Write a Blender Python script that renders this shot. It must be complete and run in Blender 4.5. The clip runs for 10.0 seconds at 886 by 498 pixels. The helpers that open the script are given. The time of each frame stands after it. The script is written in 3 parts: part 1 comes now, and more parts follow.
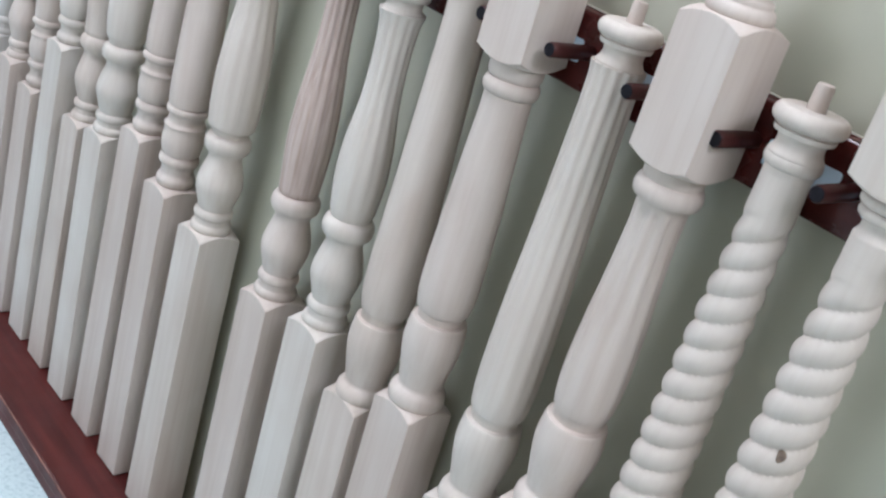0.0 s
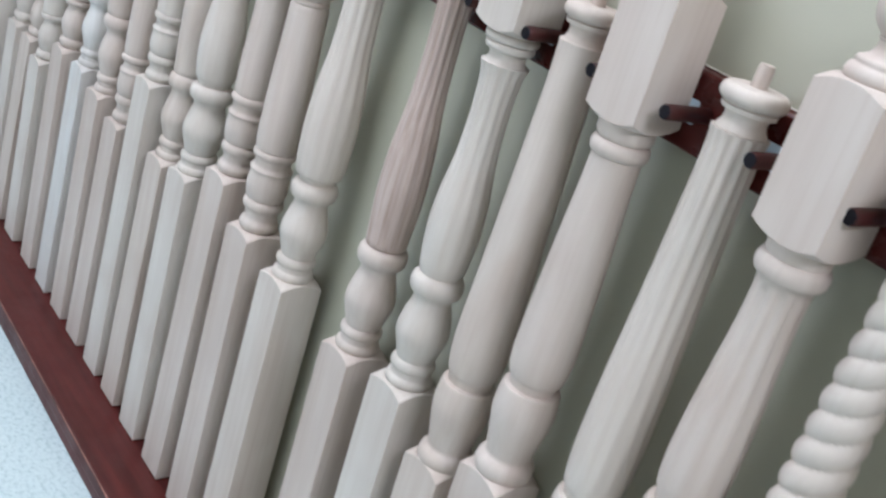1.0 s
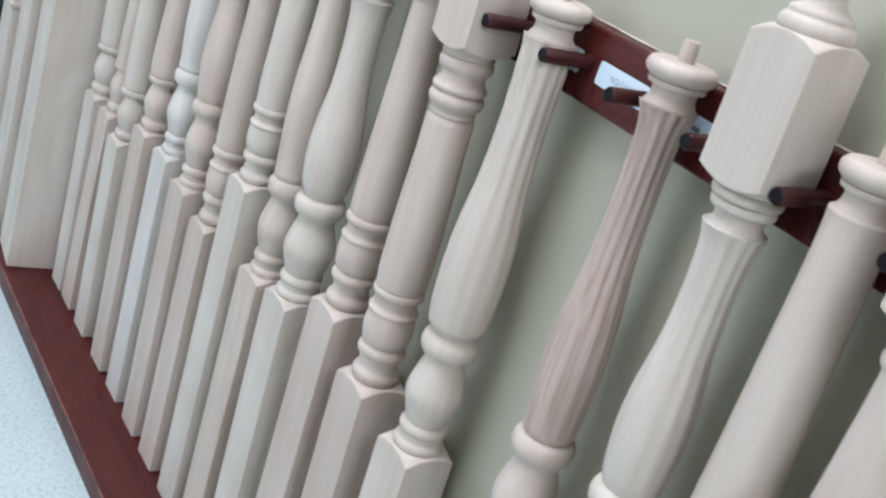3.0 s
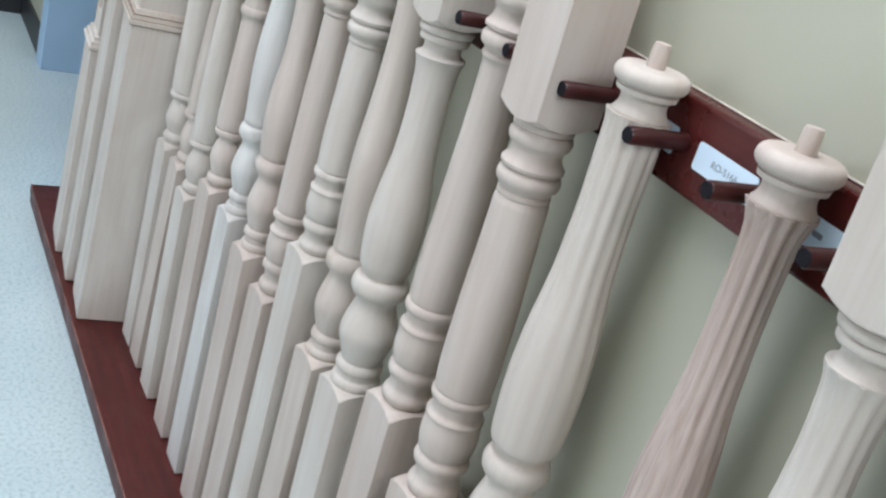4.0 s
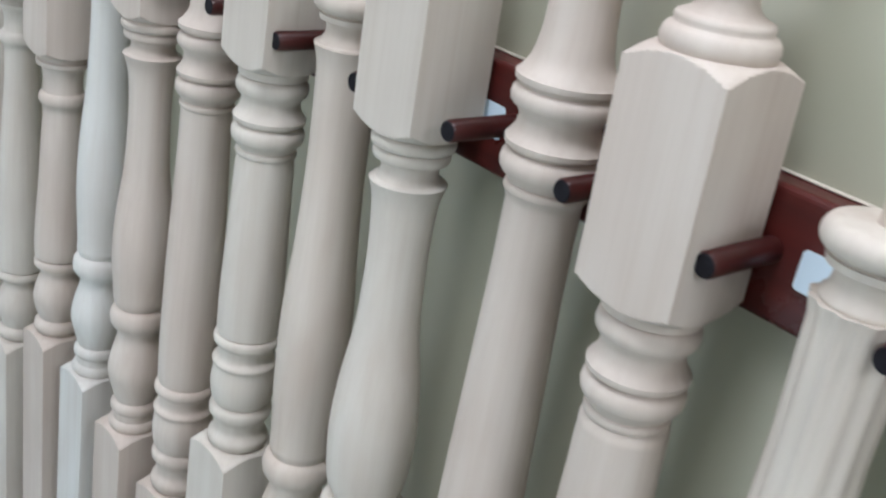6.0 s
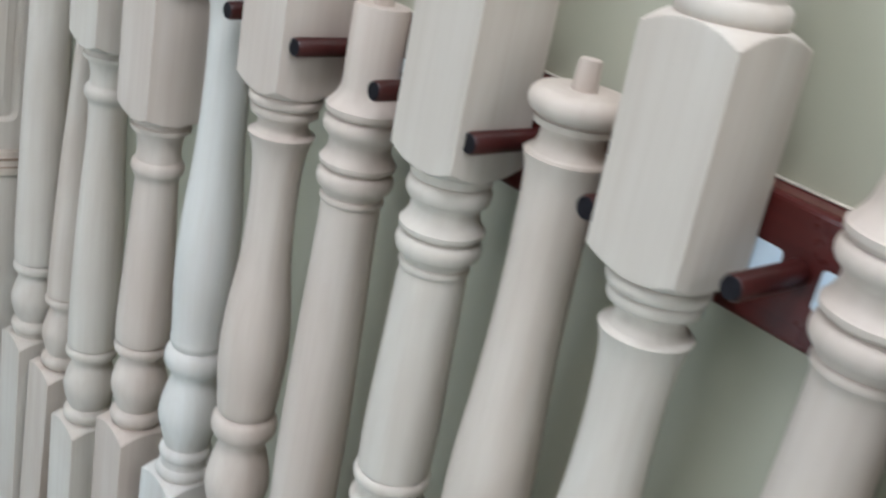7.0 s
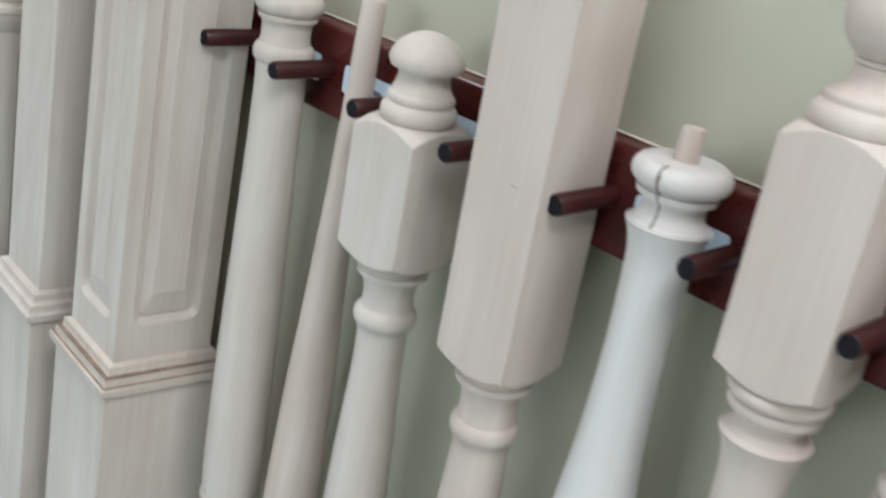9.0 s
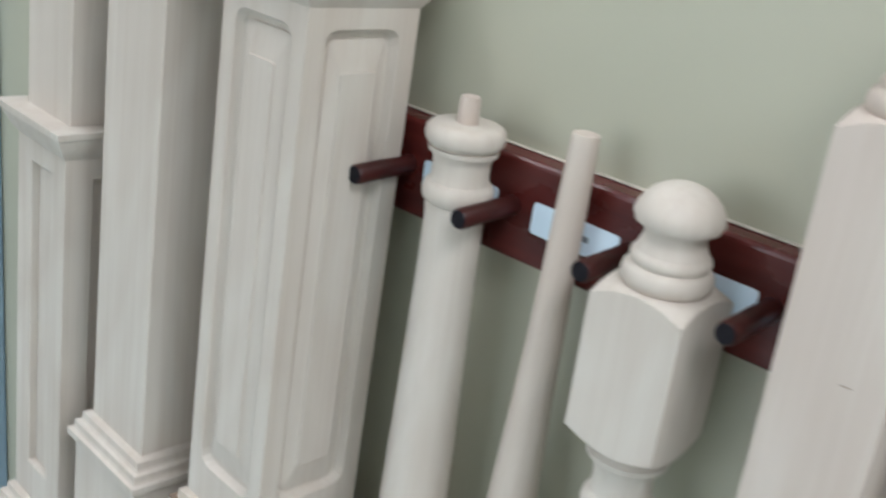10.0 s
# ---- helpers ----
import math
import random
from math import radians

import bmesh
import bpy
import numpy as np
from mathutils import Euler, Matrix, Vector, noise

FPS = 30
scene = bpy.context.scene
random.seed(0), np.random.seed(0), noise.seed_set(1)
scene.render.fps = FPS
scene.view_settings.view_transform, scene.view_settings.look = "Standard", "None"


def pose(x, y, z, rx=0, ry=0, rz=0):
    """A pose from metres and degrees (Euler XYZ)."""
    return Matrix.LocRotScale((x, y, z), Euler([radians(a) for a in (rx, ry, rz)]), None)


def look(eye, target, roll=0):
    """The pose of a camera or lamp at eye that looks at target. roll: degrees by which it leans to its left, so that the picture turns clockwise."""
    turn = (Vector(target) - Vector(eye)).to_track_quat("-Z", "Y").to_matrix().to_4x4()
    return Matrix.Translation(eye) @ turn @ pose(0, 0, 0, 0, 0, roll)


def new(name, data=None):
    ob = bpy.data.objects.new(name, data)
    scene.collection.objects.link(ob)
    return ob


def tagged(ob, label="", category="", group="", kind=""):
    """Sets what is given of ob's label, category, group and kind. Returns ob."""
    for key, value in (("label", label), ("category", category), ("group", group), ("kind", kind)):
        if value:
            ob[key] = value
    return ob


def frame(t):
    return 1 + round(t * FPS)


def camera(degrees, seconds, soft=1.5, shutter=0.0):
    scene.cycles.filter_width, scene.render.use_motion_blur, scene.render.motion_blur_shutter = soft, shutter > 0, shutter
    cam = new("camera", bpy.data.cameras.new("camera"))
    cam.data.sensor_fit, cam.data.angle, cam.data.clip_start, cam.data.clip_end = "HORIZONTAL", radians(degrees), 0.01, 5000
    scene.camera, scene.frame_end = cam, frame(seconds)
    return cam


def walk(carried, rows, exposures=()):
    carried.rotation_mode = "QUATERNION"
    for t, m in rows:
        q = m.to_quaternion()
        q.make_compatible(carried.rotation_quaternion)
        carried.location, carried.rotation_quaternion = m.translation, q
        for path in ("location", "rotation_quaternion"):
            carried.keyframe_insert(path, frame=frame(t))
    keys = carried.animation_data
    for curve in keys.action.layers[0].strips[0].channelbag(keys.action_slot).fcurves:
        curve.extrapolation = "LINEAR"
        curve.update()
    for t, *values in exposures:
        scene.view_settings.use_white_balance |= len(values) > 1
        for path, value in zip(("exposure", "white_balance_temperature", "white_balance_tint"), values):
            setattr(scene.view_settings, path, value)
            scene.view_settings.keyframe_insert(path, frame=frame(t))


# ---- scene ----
cam = camera(44.5, 10.0, soft=2.3, shutter=0.4)

PATH = [
    (0, (0.378, -0.917, 1.266), (-0.876, 0.427, 0.48), 17.9),
    (0.5, (0.353, -0.917, 1.266), (-0.93, 0.4, 0.478), 18.7),
    (1, (0.307, -0.906, 1.261), (-1.046, 0.353, 0.496), 18.5),
    (1.5, (0.194, -0.874, 1.279), (-1.168, 0.346, 0.467), 17.0),
    (2, (0.122, -0.875, 1.252), (-1.28, 0.343, 0.51), 18.8),
    (3.5, (-0.114, -0.748, 1.259), (-1.604, 0.343, 0.491), 17.3),
    (4, (-0.179, -0.679, 1.266), (-1.732, 0.318, 0.495), 17.0),
    (4.5, (-0.26, -0.639, 1.253), (-1.751, 0.451, 0.486), 15.5),
    (5, (-0.406, -0.618, 1.271), (-1.856, 0.529, 0.507), 11.2),
    (6.5, (-0.773, -0.573, 1.254), (-2.06, 0.736, 0.46), 11.1),
    (7, (-0.888, -0.581, 1.254), (-2.214, 0.7, 0.48), 12.0),
    (7.5, (-1.02, -0.612, 1.262), (-2.295, 0.735, 0.511), 10.9),
    (8, (-1.14, -0.677, 1.272), (-2.346, 0.746, 0.551), 9.6),
    (8.5, (-1.234, -0.683, 1.272), (-2.468, 0.704, 0.529), 9.9),
    (9, (-1.383, -0.661, 1.272), (-2.629, 0.719, 0.535), 10.9),
    (9.5, (-1.504, -0.654, 1.288), (-2.742, 0.744, 0.572), 10.5),
    (10, (-1.66, -0.68, 1.309), (-2.821, 0.773, 0.573), 8.1),
]
walk(cam, [(t, look(eye, target, roll)) for t, eye, target, roll in PATH], [(0.0, 0.17, 5640, 13), (3.0, 0.19, 5750, 12), (6.5, 0.02, 5820, 10), (10.0, 0.09, 5950, 9)])

# ---- light ----
world = bpy.data.worlds.new("world")
scene.world = world
world.use_nodes = True
sky = world.node_tree.nodes.new("ShaderNodeTexSky")
sky.sky_type, sky.sun_disc = "NISHITA", False
sky.sun_elevation, sky.sun_rotation = radians(35), radians(200)
back = world.node_tree.nodes["Background"]
back.inputs[1].default_value = 0.12
world.node_tree.links.new(sky.outputs[0], back.inputs[0])


def area_lamp(name, place, target, wide, high, watts, colour):
    data = bpy.data.lights.new(name, "AREA")
    data.shape, data.size, data.size_y, data.energy, data.color = "RECTANGLE", wide, high, watts, colour
    ob = new(name, data)
    ob.matrix_world = look(place, target)
    return ob


CEIL = 2.75
PANELS = [(x, y) for x in (-3.2, -0.9, 1.6) for y in (-0.78, -3.2)]
for px_, py_ in PANELS:
    area_lamp("panel_lamp", (px_, py_, CEIL - 0.03), (px_, py_, 0), 0.55, 1.15, {-3.2: 12, -0.9: 18, 1.6: 30}[px_] * (1.7 if py_ > -2 else 0.45), (1.0, 0.98, 0.965))
area_lamp("window_lamp", (-3.0, -4.42, 1.5), (-1.6, 0, 1.1), 2.6, 1.6, 40, (0.855, 0.915, 0.98))

# ---- materials ----


def shader(name, rough=0.5, metal=0.0):
    mat = bpy.data.materials.new(name)
    mat.use_nodes = True
    nt = mat.node_tree
    bsdf = nt.nodes["Principled BSDF"]
    bsdf.inputs["Roughness"].default_value, bsdf.inputs["Metallic"].default_value = rough, metal
    return mat, nt, bsdf


def noise_at(nt, scale, stretch=(1, 1, 1), detail=4.0, rough=0.55, shift=0.0):
    tc = nt.nodes.new("ShaderNodeTexCoord")
    mp = nt.nodes.new("ShaderNodeMapping")
    mp.inputs["Scale"].default_value = stretch
    mp.inputs["Location"].default_value = (shift, shift * 1.7, shift * 0.6)
    nt.links.new(tc.outputs["Object"], mp.inputs[0])
    nz = nt.nodes.new("ShaderNodeTexNoise")
    nz.inputs["Scale"].default_value, nz.inputs["Detail"].default_value, nz.inputs["Roughness"].default_value = scale, detail, rough
    nt.links.new(mp.outputs[0], nz.inputs["Vector"])
    return nz


def ramp(nt, source, stops):
    cr = nt.nodes.new("ShaderNodeValToRGB")
    while len(cr.color_ramp.elements) < len(stops):
        cr.color_ramp.elements.new(0.5)
    for el, (at, col) in zip(cr.color_ramp.elements, stops):
        el.position, el.color = at, (*col, 1)
    nt.links.new(source, cr.inputs[0])
    return cr


def mixed(nt, kind, fac, a, b):
    mx = nt.nodes.new("ShaderNodeMix")
    mx.data_type, mx.blend_type = "RGBA", kind
    if isinstance(fac, float):
        mx.inputs[0].default_value = fac
    else:
        nt.links.new(fac, mx.inputs[0])
    nt.links.new(a, mx.inputs[6])
    nt.links.new(b, mx.inputs[7])
    return mx.outputs[2]


def bumped(nt, bsdf, height, strength, distance):
    bp = nt.nodes.new("ShaderNodeBump")
    bp.inputs["Strength"].default_value, bp.inputs["Distance"].default_value = strength, distance
    nt.links.new(height, bp.inputs["Height"])
    nt.links.new(bp.outputs[0], bsdf.inputs["Normal"])


def raw_wood(name, light, dark, shift=0.0, pores=0.06):
    """Sanded unfinished timber, its grain along the piece's own z."""
    mat, nt, bsdf = shader(name, 0.62)
    broad = noise_at(nt, 1.0, (17, 17, 1.3), 3.0, 0.5, shift)
    broad.inputs["Distortion"].default_value = 0.7
    fine = noise_at(nt, 1.0, (190, 190, 5), 4.0, 0.6, shift + 3)
    blot = noise_at(nt, 9.0, (1, 1, 0.5), 3.0, 0.5, shift + 7)
    base = ramp(nt, broad.outputs[0], [(0.25, dark), (0.7, light)])
    grain = ramp(nt, fine.outputs[0], [(0.3, tuple(1 - pores * v for v in (0.8, 1, 1.15))), (0.55, (1, 1, 1))])
    tone = ramp(nt, blot.outputs[0], [(0.3, (0.93, 0.92, 0.91)), (0.7, (1.02, 1.015, 1.015))])
    c = mixed(nt, "MULTIPLY", 1.0, base.outputs[0], grain.outputs[0])
    c = mixed(nt, "MULTIPLY", 1.0, c, tone.outputs[0])
    spots = noise_at(nt, 1.0, (42, 42, 24), 1.0, 0.4, shift * 2.3 + 11)
    knot = ramp(nt, spots.outputs[0], [(0.845, (1, 1, 1)), (0.885, (0.66, 0.57, 0.51))])
    wide = noise_at(nt, 1.0, (9, 9, 3), 2.0, 0.5, shift * 1.3 + 5)
    wide.inputs["Distortion"].default_value = 1.4
    figure = ramp(nt, wide.outputs[0], [(0.38, (0.935, 0.905, 0.885)), (0.6, (1.015, 1.015, 1.01))])
    c = mixed(nt, "MULTIPLY", 1.0, c, figure.outputs[0])
    c = mixed(nt, "MULTIPLY", 1.0, c, knot.outputs[0])
    bands = noise_at(nt, 1.0, (75, 75, 2.2), 2.0, 0.5, shift * 0.7 + 2)
    bands.inputs["Distortion"].default_value = 0.5
    growth = ramp(nt, bands.outputs[0], [(0.32, (0.968, 0.952, 0.94)), (0.5, (1.0, 0.997, 0.995)), (0.66, (1.02, 1.02, 1.02))])
    c = mixed(nt, "MULTIPLY", 1.0, c, growth.outputs[0])
    nt.links.new(c, bsdf.inputs["Base Color"])
    bumped(nt, bsdf, fine.outputs[0], 0.12, 0.0006)
    return mat


WOOD = {
    "maple": raw_wood("pale_maple", (0.605, 0.555, 0.505), (0.525, 0.465, 0.408), shift=1),
    "pink": raw_wood("pinkish_beech", (0.595, 0.533, 0.485), (0.51, 0.437, 0.387), shift=5),
    "oak": raw_wood("red_oak", (0.56, 0.472, 0.43), (0.45, 0.362, 0.322), shift=9, pores=0.3),
    "hemlock": raw_wood("pale_hemlock", (0.60, 0.56, 0.512), (0.555, 0.507, 0.455), shift=13),
    "white": raw_wood("whitewashed_wood", (0.625, 0.61, 0.59), (0.585, 0.57, 0.545), shift=17, pores=0.05),
    "tan": raw_wood("tan_fir_moulding", (0.60, 0.545, 0.485), (0.53, 0.46, 0.39), shift=25, pores=0.1),
    "poplar": raw_wood("tan_poplar", (0.57, 0.505, 0.45), (0.50, 0.43, 0.375), shift=21),
}


def stained_wood(name, rough, deep=1.0):
    mat, nt, bsdf = shader(name, rough)
    bsdf.inputs["Specular IOR Level"].default_value = 0.35
    n = noise_at(nt, 1.0, (3, 40, 40), 4.0, 0.6)
    c = ramp(nt, n.outputs[0], [(0.3, (0.045 * deep, 0.0075 * deep, 0.0065 * deep)), (0.7, (0.092 * deep, 0.016 * deep, 0.0135 * deep))])
    nt.links.new(c.outputs[0], bsdf.inputs["Base Color"])
    scuff = noise_at(nt, 14.0, (1, 1, 1), 5.0, 0.6, 4)
    r = ramp(nt, scuff.outputs[0], [(0.35, (rough - 0.08,) * 3), (0.75, (rough + 0.18,) * 3)])
    nt.links.new(r.outputs[0], bsdf.inputs["Roughness"])
    bumped(nt, bsdf, n.outputs[0], 0.08, 0.0008)
    return mat


MAHOGANY = stained_wood("mahogany_stained_wood", 0.27)
MAHOGANY_PEG = stained_wood("dark_mahogany_peg", 0.33, 0.62)
MAHOGANY_LEDGE = stained_wood("worn_mahogany_ledge", 0.42)


def painted(name, colour, rough, mottle, scale, bump=0.1):
    mat, nt, bsdf = shader(name, rough)
    n = noise_at(nt, scale, (1, 1, 1), 4.0, 0.55)
    lo, hi = tuple(v * (1 - mottle) for v in colour), tuple(v * (1 + mottle) for v in colour)
    c = ramp(nt, n.outputs[0], [(0.3, lo), (0.7, hi)])
    nt.links.new(c.outputs[0], bsdf.inputs["Base Color"])
    fine = noise_at(nt, 260.0, (1, 1, 1), 2.0, 0.5, 2)
    bumped(nt, bsdf, fine.outputs[0], bump, 0.001)
    return mat


WALL_PAINT = painted("sage_wall_paint", (0.41, 0.4, 0.312), 0.4, 0.03, 2.5)
CEILING_PAINT = painted("white_ceiling_paint", (0.78, 0.78, 0.76), 0.8, 0.02, 2.0)
BLACK_VINYL = painted("black_vinyl_base", (0.018, 0.018, 0.02), 0.45, 0.1, 8.0)
# pale jamb; the blue of the daylight on it is put into the base colour
DAYLIT_JAMB = painted("daylight_blue_jamb", (0.36, 0.50, 0.66), 0.4, 0.04, 4.0)
# near-black colour stands in for the gloom of the room beyond the doorway
UNLIT_ROOM = painted("unlit_room_shade", (0.05, 0.05, 0.055), 0.7, 0.1, 3.0)
GLUE = painted("brown_glue_line", (0.24, 0.17, 0.125), 0.6, 0.35, 60.0)
CARD = painted("glossy_white_card", (0.66, 0.77, 0.88), 0.25, 0.02, 30.0, 0.0)
INK = painted("grey_ink", (0.16, 0.18, 0.22), 0.5, 0.1, 90.0, 0.0)
PEG_END = painted("dark_peg_end_grain", (0.010, 0.009, 0.012), 0.8, 0.3, 300.0)
PEG_END.node_tree.nodes["Principled BSDF"].inputs["Specular IOR Level"].default_value = 0.15


def speckled_floor():
    mat, nt, bsdf = shader("speckled_vinyl_tile", 0.24)
    big = noise_at(nt, 3.0, (1, 1, 1), 3.0, 0.5)
    spot = noise_at(nt, 120.0, (1, 1, 1), 3.0, 0.65, 3)
    base = ramp(nt, big.outputs[0], [(0.3, (0.50, 0.595, 0.61)), (0.7, (0.555, 0.645, 0.655))])
    fleck = ramp(nt, spot.outputs[0], [(0.34, (0.76, 0.80, 0.81)), (0.5, (1, 1, 1)), (0.64, (1.06, 1.05, 1.04))])
    c = mixed(nt, "MULTIPLY", 1.0, base.outputs[0], fleck.outputs[0])
    nt.links.new(c, bsdf.inputs["Base Color"])
    return mat


FLOOR_TILE = speckled_floor()

# ---- mesh helpers ----


def mesh_object(name, verts, faces, mat, parent=None, label="", smooth=0.0):
    me = bpy.data.meshes.new(name)
    me.from_pydata(verts, [], faces)
    me.materials.append(mat)
    if smooth:
        me.polygons.foreach_set("use_smooth", [True] * len(me.polygons))
        me.set_sharp_from_angle(angle=radians(smooth))
    me.update()
    ob = new(name, me)
    if parent:
        ob.parent = parent
    if label:
        tagged(ob, label)
    return ob


def outward(verts, faces):
    """The same faces, all turned the same way round."""
    bm = bmesh.new()
    made = [bm.verts.new(v) for v in verts]
    for f in faces:
        bm.faces.new([made[k] for k in f])
    bmesh.ops.recalc_face_normals(bm, faces=bm.faces)
    bm.verts.index_update()
    out = [tuple(v.index for v in f.verts) for f in bm.faces]
    bm.free()
    return verts, out


def part(name, bm, mat, parent=None, label=""):
    me = bpy.data.meshes.new(name)
    bm.to_mesh(me)
    bm.free()
    me.materials.append(mat)
    ob = new(name, me)
    if parent:
        ob.parent = parent
    if label:
        tagged(ob, label)
    return ob


def box(x0, x1, y0, y1, z0, z1, bevel=0.0, steps=2, bm=None):
    bm = bm or bmesh.new()
    made = bmesh.ops.create_cube(bm, size=1)["verts"]
    for v in made:
        v.co = Vector(((x0 + x1) / 2 + v.co.x * (x1 - x0), (y0 + y1) / 2 + v.co.y * (y1 - y0), (z0 + z1) / 2 + v.co.z * (z1 - z0)))
    if bevel:
        edges = list({e for v in made for e in v.link_edges})
        bmesh.ops.bevel(bm, geom=edges, offset=bevel, segments=steps, affect="EDGES", profile=0.5)
    return bm


def loft(rings, turn):
    """Closed solid round the z axis: rings of (height, function of the angle giving the radius)."""
    verts, faces = [], []
    for h, fn in rings:
        for k in range(turn):
            a = 2 * math.pi * k / turn
            r = fn(a)
            verts.append((r * math.cos(a), r * math.sin(a), h))
    for n in range(len(rings) - 1):
        for k in range(turn):
            j = (k + 1) % turn
            faces.append((n * turn + k, n * turn + j, (n + 1) * turn + j, (n + 1) * turn + k))
    faces.append(tuple(range(turn - 1, -1, -1)))
    top = (len(rings) - 1) * turn
    faces.append(tuple(range(top, top + turn)))
    return verts, faces


def circle(r):
    return lambda a: r


def squared(half, limit):
    return lambda a: min(half / max(abs(math.cos(a)), abs(math.sin(a))), limit)


# ---- profiles of turned work: lists of (height, radius), upwards ----


def bead(h, r, half, depth=None):
    d = depth or half
    return [(h + half * math.sin(a), r - d + d * math.cos(a)) for a in (radians(q) for q in (-80, -55, -30, 0, 30, 55, 80))]


def flow(points, steps=6):
    """A smooth line through the points (Catmull-Rom)."""
    p = [points[0], *points, points[-1]]
    out = []
    for n in range(1, len(p) - 2):
        for s in range(steps):
            t = s / steps
            row = []
            for c in (0, 1):
                a, b, d, e = p[n - 1][c], p[n][c], p[n + 1][c], p[n + 2][c]
                row.append(0.5 * (2 * b + (d - a) * t + (2 * a - 5 * b + 4 * d - e) * t * t + (3 * b - a - 3 * d + e) * t**3))
            out.append(tuple(row))
    out.append(points[-1])
    return out


def rising(profile):
    """Drops points that do not climb."""
    out = [profile[0]]
    for h, r in profile[1:]:
        if h > out[-1][0] + 2e-4:
            out.append((h, r))
    return out


def fluted(r, h, spec):
    """Radius with scooped flutes between two heights, their ends rounded."""
    h0, h1, count, depth = spec
    fade = max(0.0, min(1.0, (h - h0) / 0.01, (h1 - h) / 0.002)) ** 0.5 * (0.45 + 0.9 * (h - h0) / (h1 - h0))

    def at(a):
        u = (a * count / (2 * math.pi)) % 1.0 - 0.5
        scoop = max(0.0, 1 - (u / 0.34) ** 2)
        return r - depth * fade * scoop

    return at


def roped(r, h, spec):
    """Radius of a rope twist of rounded strands."""
    h0, h1, pitch, starts, depth = spec
    fade = max(0.0, min(1.0, (h - h0) / 0.02, (h1 - h) / 0.02))

    def at(a):
        u = ((a / (2 * math.pi)) * starts - (h - h0) / pitch) % 1.0
        return r - depth * fade * (1 - abs(math.sin(math.pi * u)) ** 0.6)

    return at


def square_rings(h0, h1, half, low_end, high_end):
    """A square length; ends marked True are cut back to the round, which arches their edges."""
    big = half * 1.412
    arch = [(0.0, 0.86), (0.0008, 1.0), (0.0018, 1.06), (0.003, 1.13), (0.0044, 1.2), (0.0058, 1.27), (0.0072, 1.34), (0.0088, 1.412)]
    rows = []
    if low_end:
        rows += [(h0 + d, squared(half, half * k)) for d, k in arch]
    else:
        rows += [(h0, squared(half - 0.0015, big - 0.002)), (h0 + 0.0015, squared(half, big))]
    if high_end:
        rows += [(h1 - d, squared(half, half * k)) for d, k in reversed(arch)]
    else:
        rows += [(h1 - 0.0015, squared(half, big)), (h1, squared(half - 0.0015, big - 0.002))]
    return rows


LEDGE_TOP = 0.047
RAIL_FACE = -0.055


def turned_part(name, profile, mat, parent, flutes=None, rope=None, turn=48):
    prof = rising(profile)
    if flutes:
        turn = flutes[2] * 8
        more = [prof[0]]
        for (h0, r0), (h1, r1) in zip(prof, prof[1:]):
            n = max(1, math.ceil((h1 - h0) / 0.012))
            more += [(h0 + (h1 - h0) * s / n, r0 + (r1 - r0) * s / n) for s in range(1, n + 1)]
        rings = [(h, fluted(r, h, flutes)) if flutes[0] < h < flutes[1] else (h, circle(r)) for h, r in more]
    elif rope:
        turn, more = 64, [prof[0]]
        for (h0, r0), (h1, r1) in zip(prof, prof[1:]):
            n = max(1, math.ceil((h1 - h0) / 0.0022))
            more += [(h0 + (h1 - h0) * s / n, r0 + (r1 - r0) * s / n) for s in range(1, n + 1)]
        rings = [(h, roped(r, h, rope)) if rope[0] < h < rope[1] else (h, circle(r)) for h, r in more]
    else:
        rings = [(h, circle(r)) for h, r in prof]
    v, f = loft(rings, turn)
    return mesh_object(name, v, f, mat, parent, smooth=50)


def post(name, label, wood, top_x, foot_x, rail_radius, base_top, base_half, shaft, top_block=None, finial=None, cap=None, pin=None, flutes=None, rope=None, category="baluster", foot_y=-0.086, spin=0.0, lower=None, lower_wood=None):
    """A turned post on the ledge, leaning on the rail."""
    foot = Vector((foot_x, foot_y, LEDGE_TOP + 0.0015))
    head = Vector((top_x, RAIL_FACE - 0.005 - rail_radius, 1.05))
    axis = (head - foot).normalized()
    root = new(name)
    side = Vector((math.cos(radians(spin)), math.sin(radians(spin)), 0))
    front = axis.cross(side).normalized()
    side = front.cross(axis).normalized()
    m = Matrix((side, front, axis)).transposed().to_4x4()
    m.translation = foot
    root.matrix_world = m
    mat = WOOD[wood]
    tagged(root, label, category, "turned posts on display")
    v, f = loft(square_rings(0, base_top, base_half, False, True), 96)
    mesh_object("base_block", v, f, WOOD[lower_wood or wood], root, smooth=30)
    if lower:
        turned_part("lower_turning", lower, WOOD[lower_wood or wood], root)
    turned_part("turned_shaft", shaft, mat, root, flutes, rope)
    if top_block:
        h0, h1, half = top_block
        v, f = loft(square_rings(h0, h1, half, True, True), 96)
        mesh_object("top_block", v, f, mat, root, smooth=30)
    if finial:
        turned_part("finial", finial, mat, root)
    if cap:
        turned_part("cap", cap, WOOD[lower_wood or wood], root)
    if pin:
        h0, h1, r = pin
        turned_part("dowel_pin", [(h0, r), (h1 - 0.003, r * 0.94), (h1, r * 0.82)], WOOD["pink"], root, turn=24)
    return root


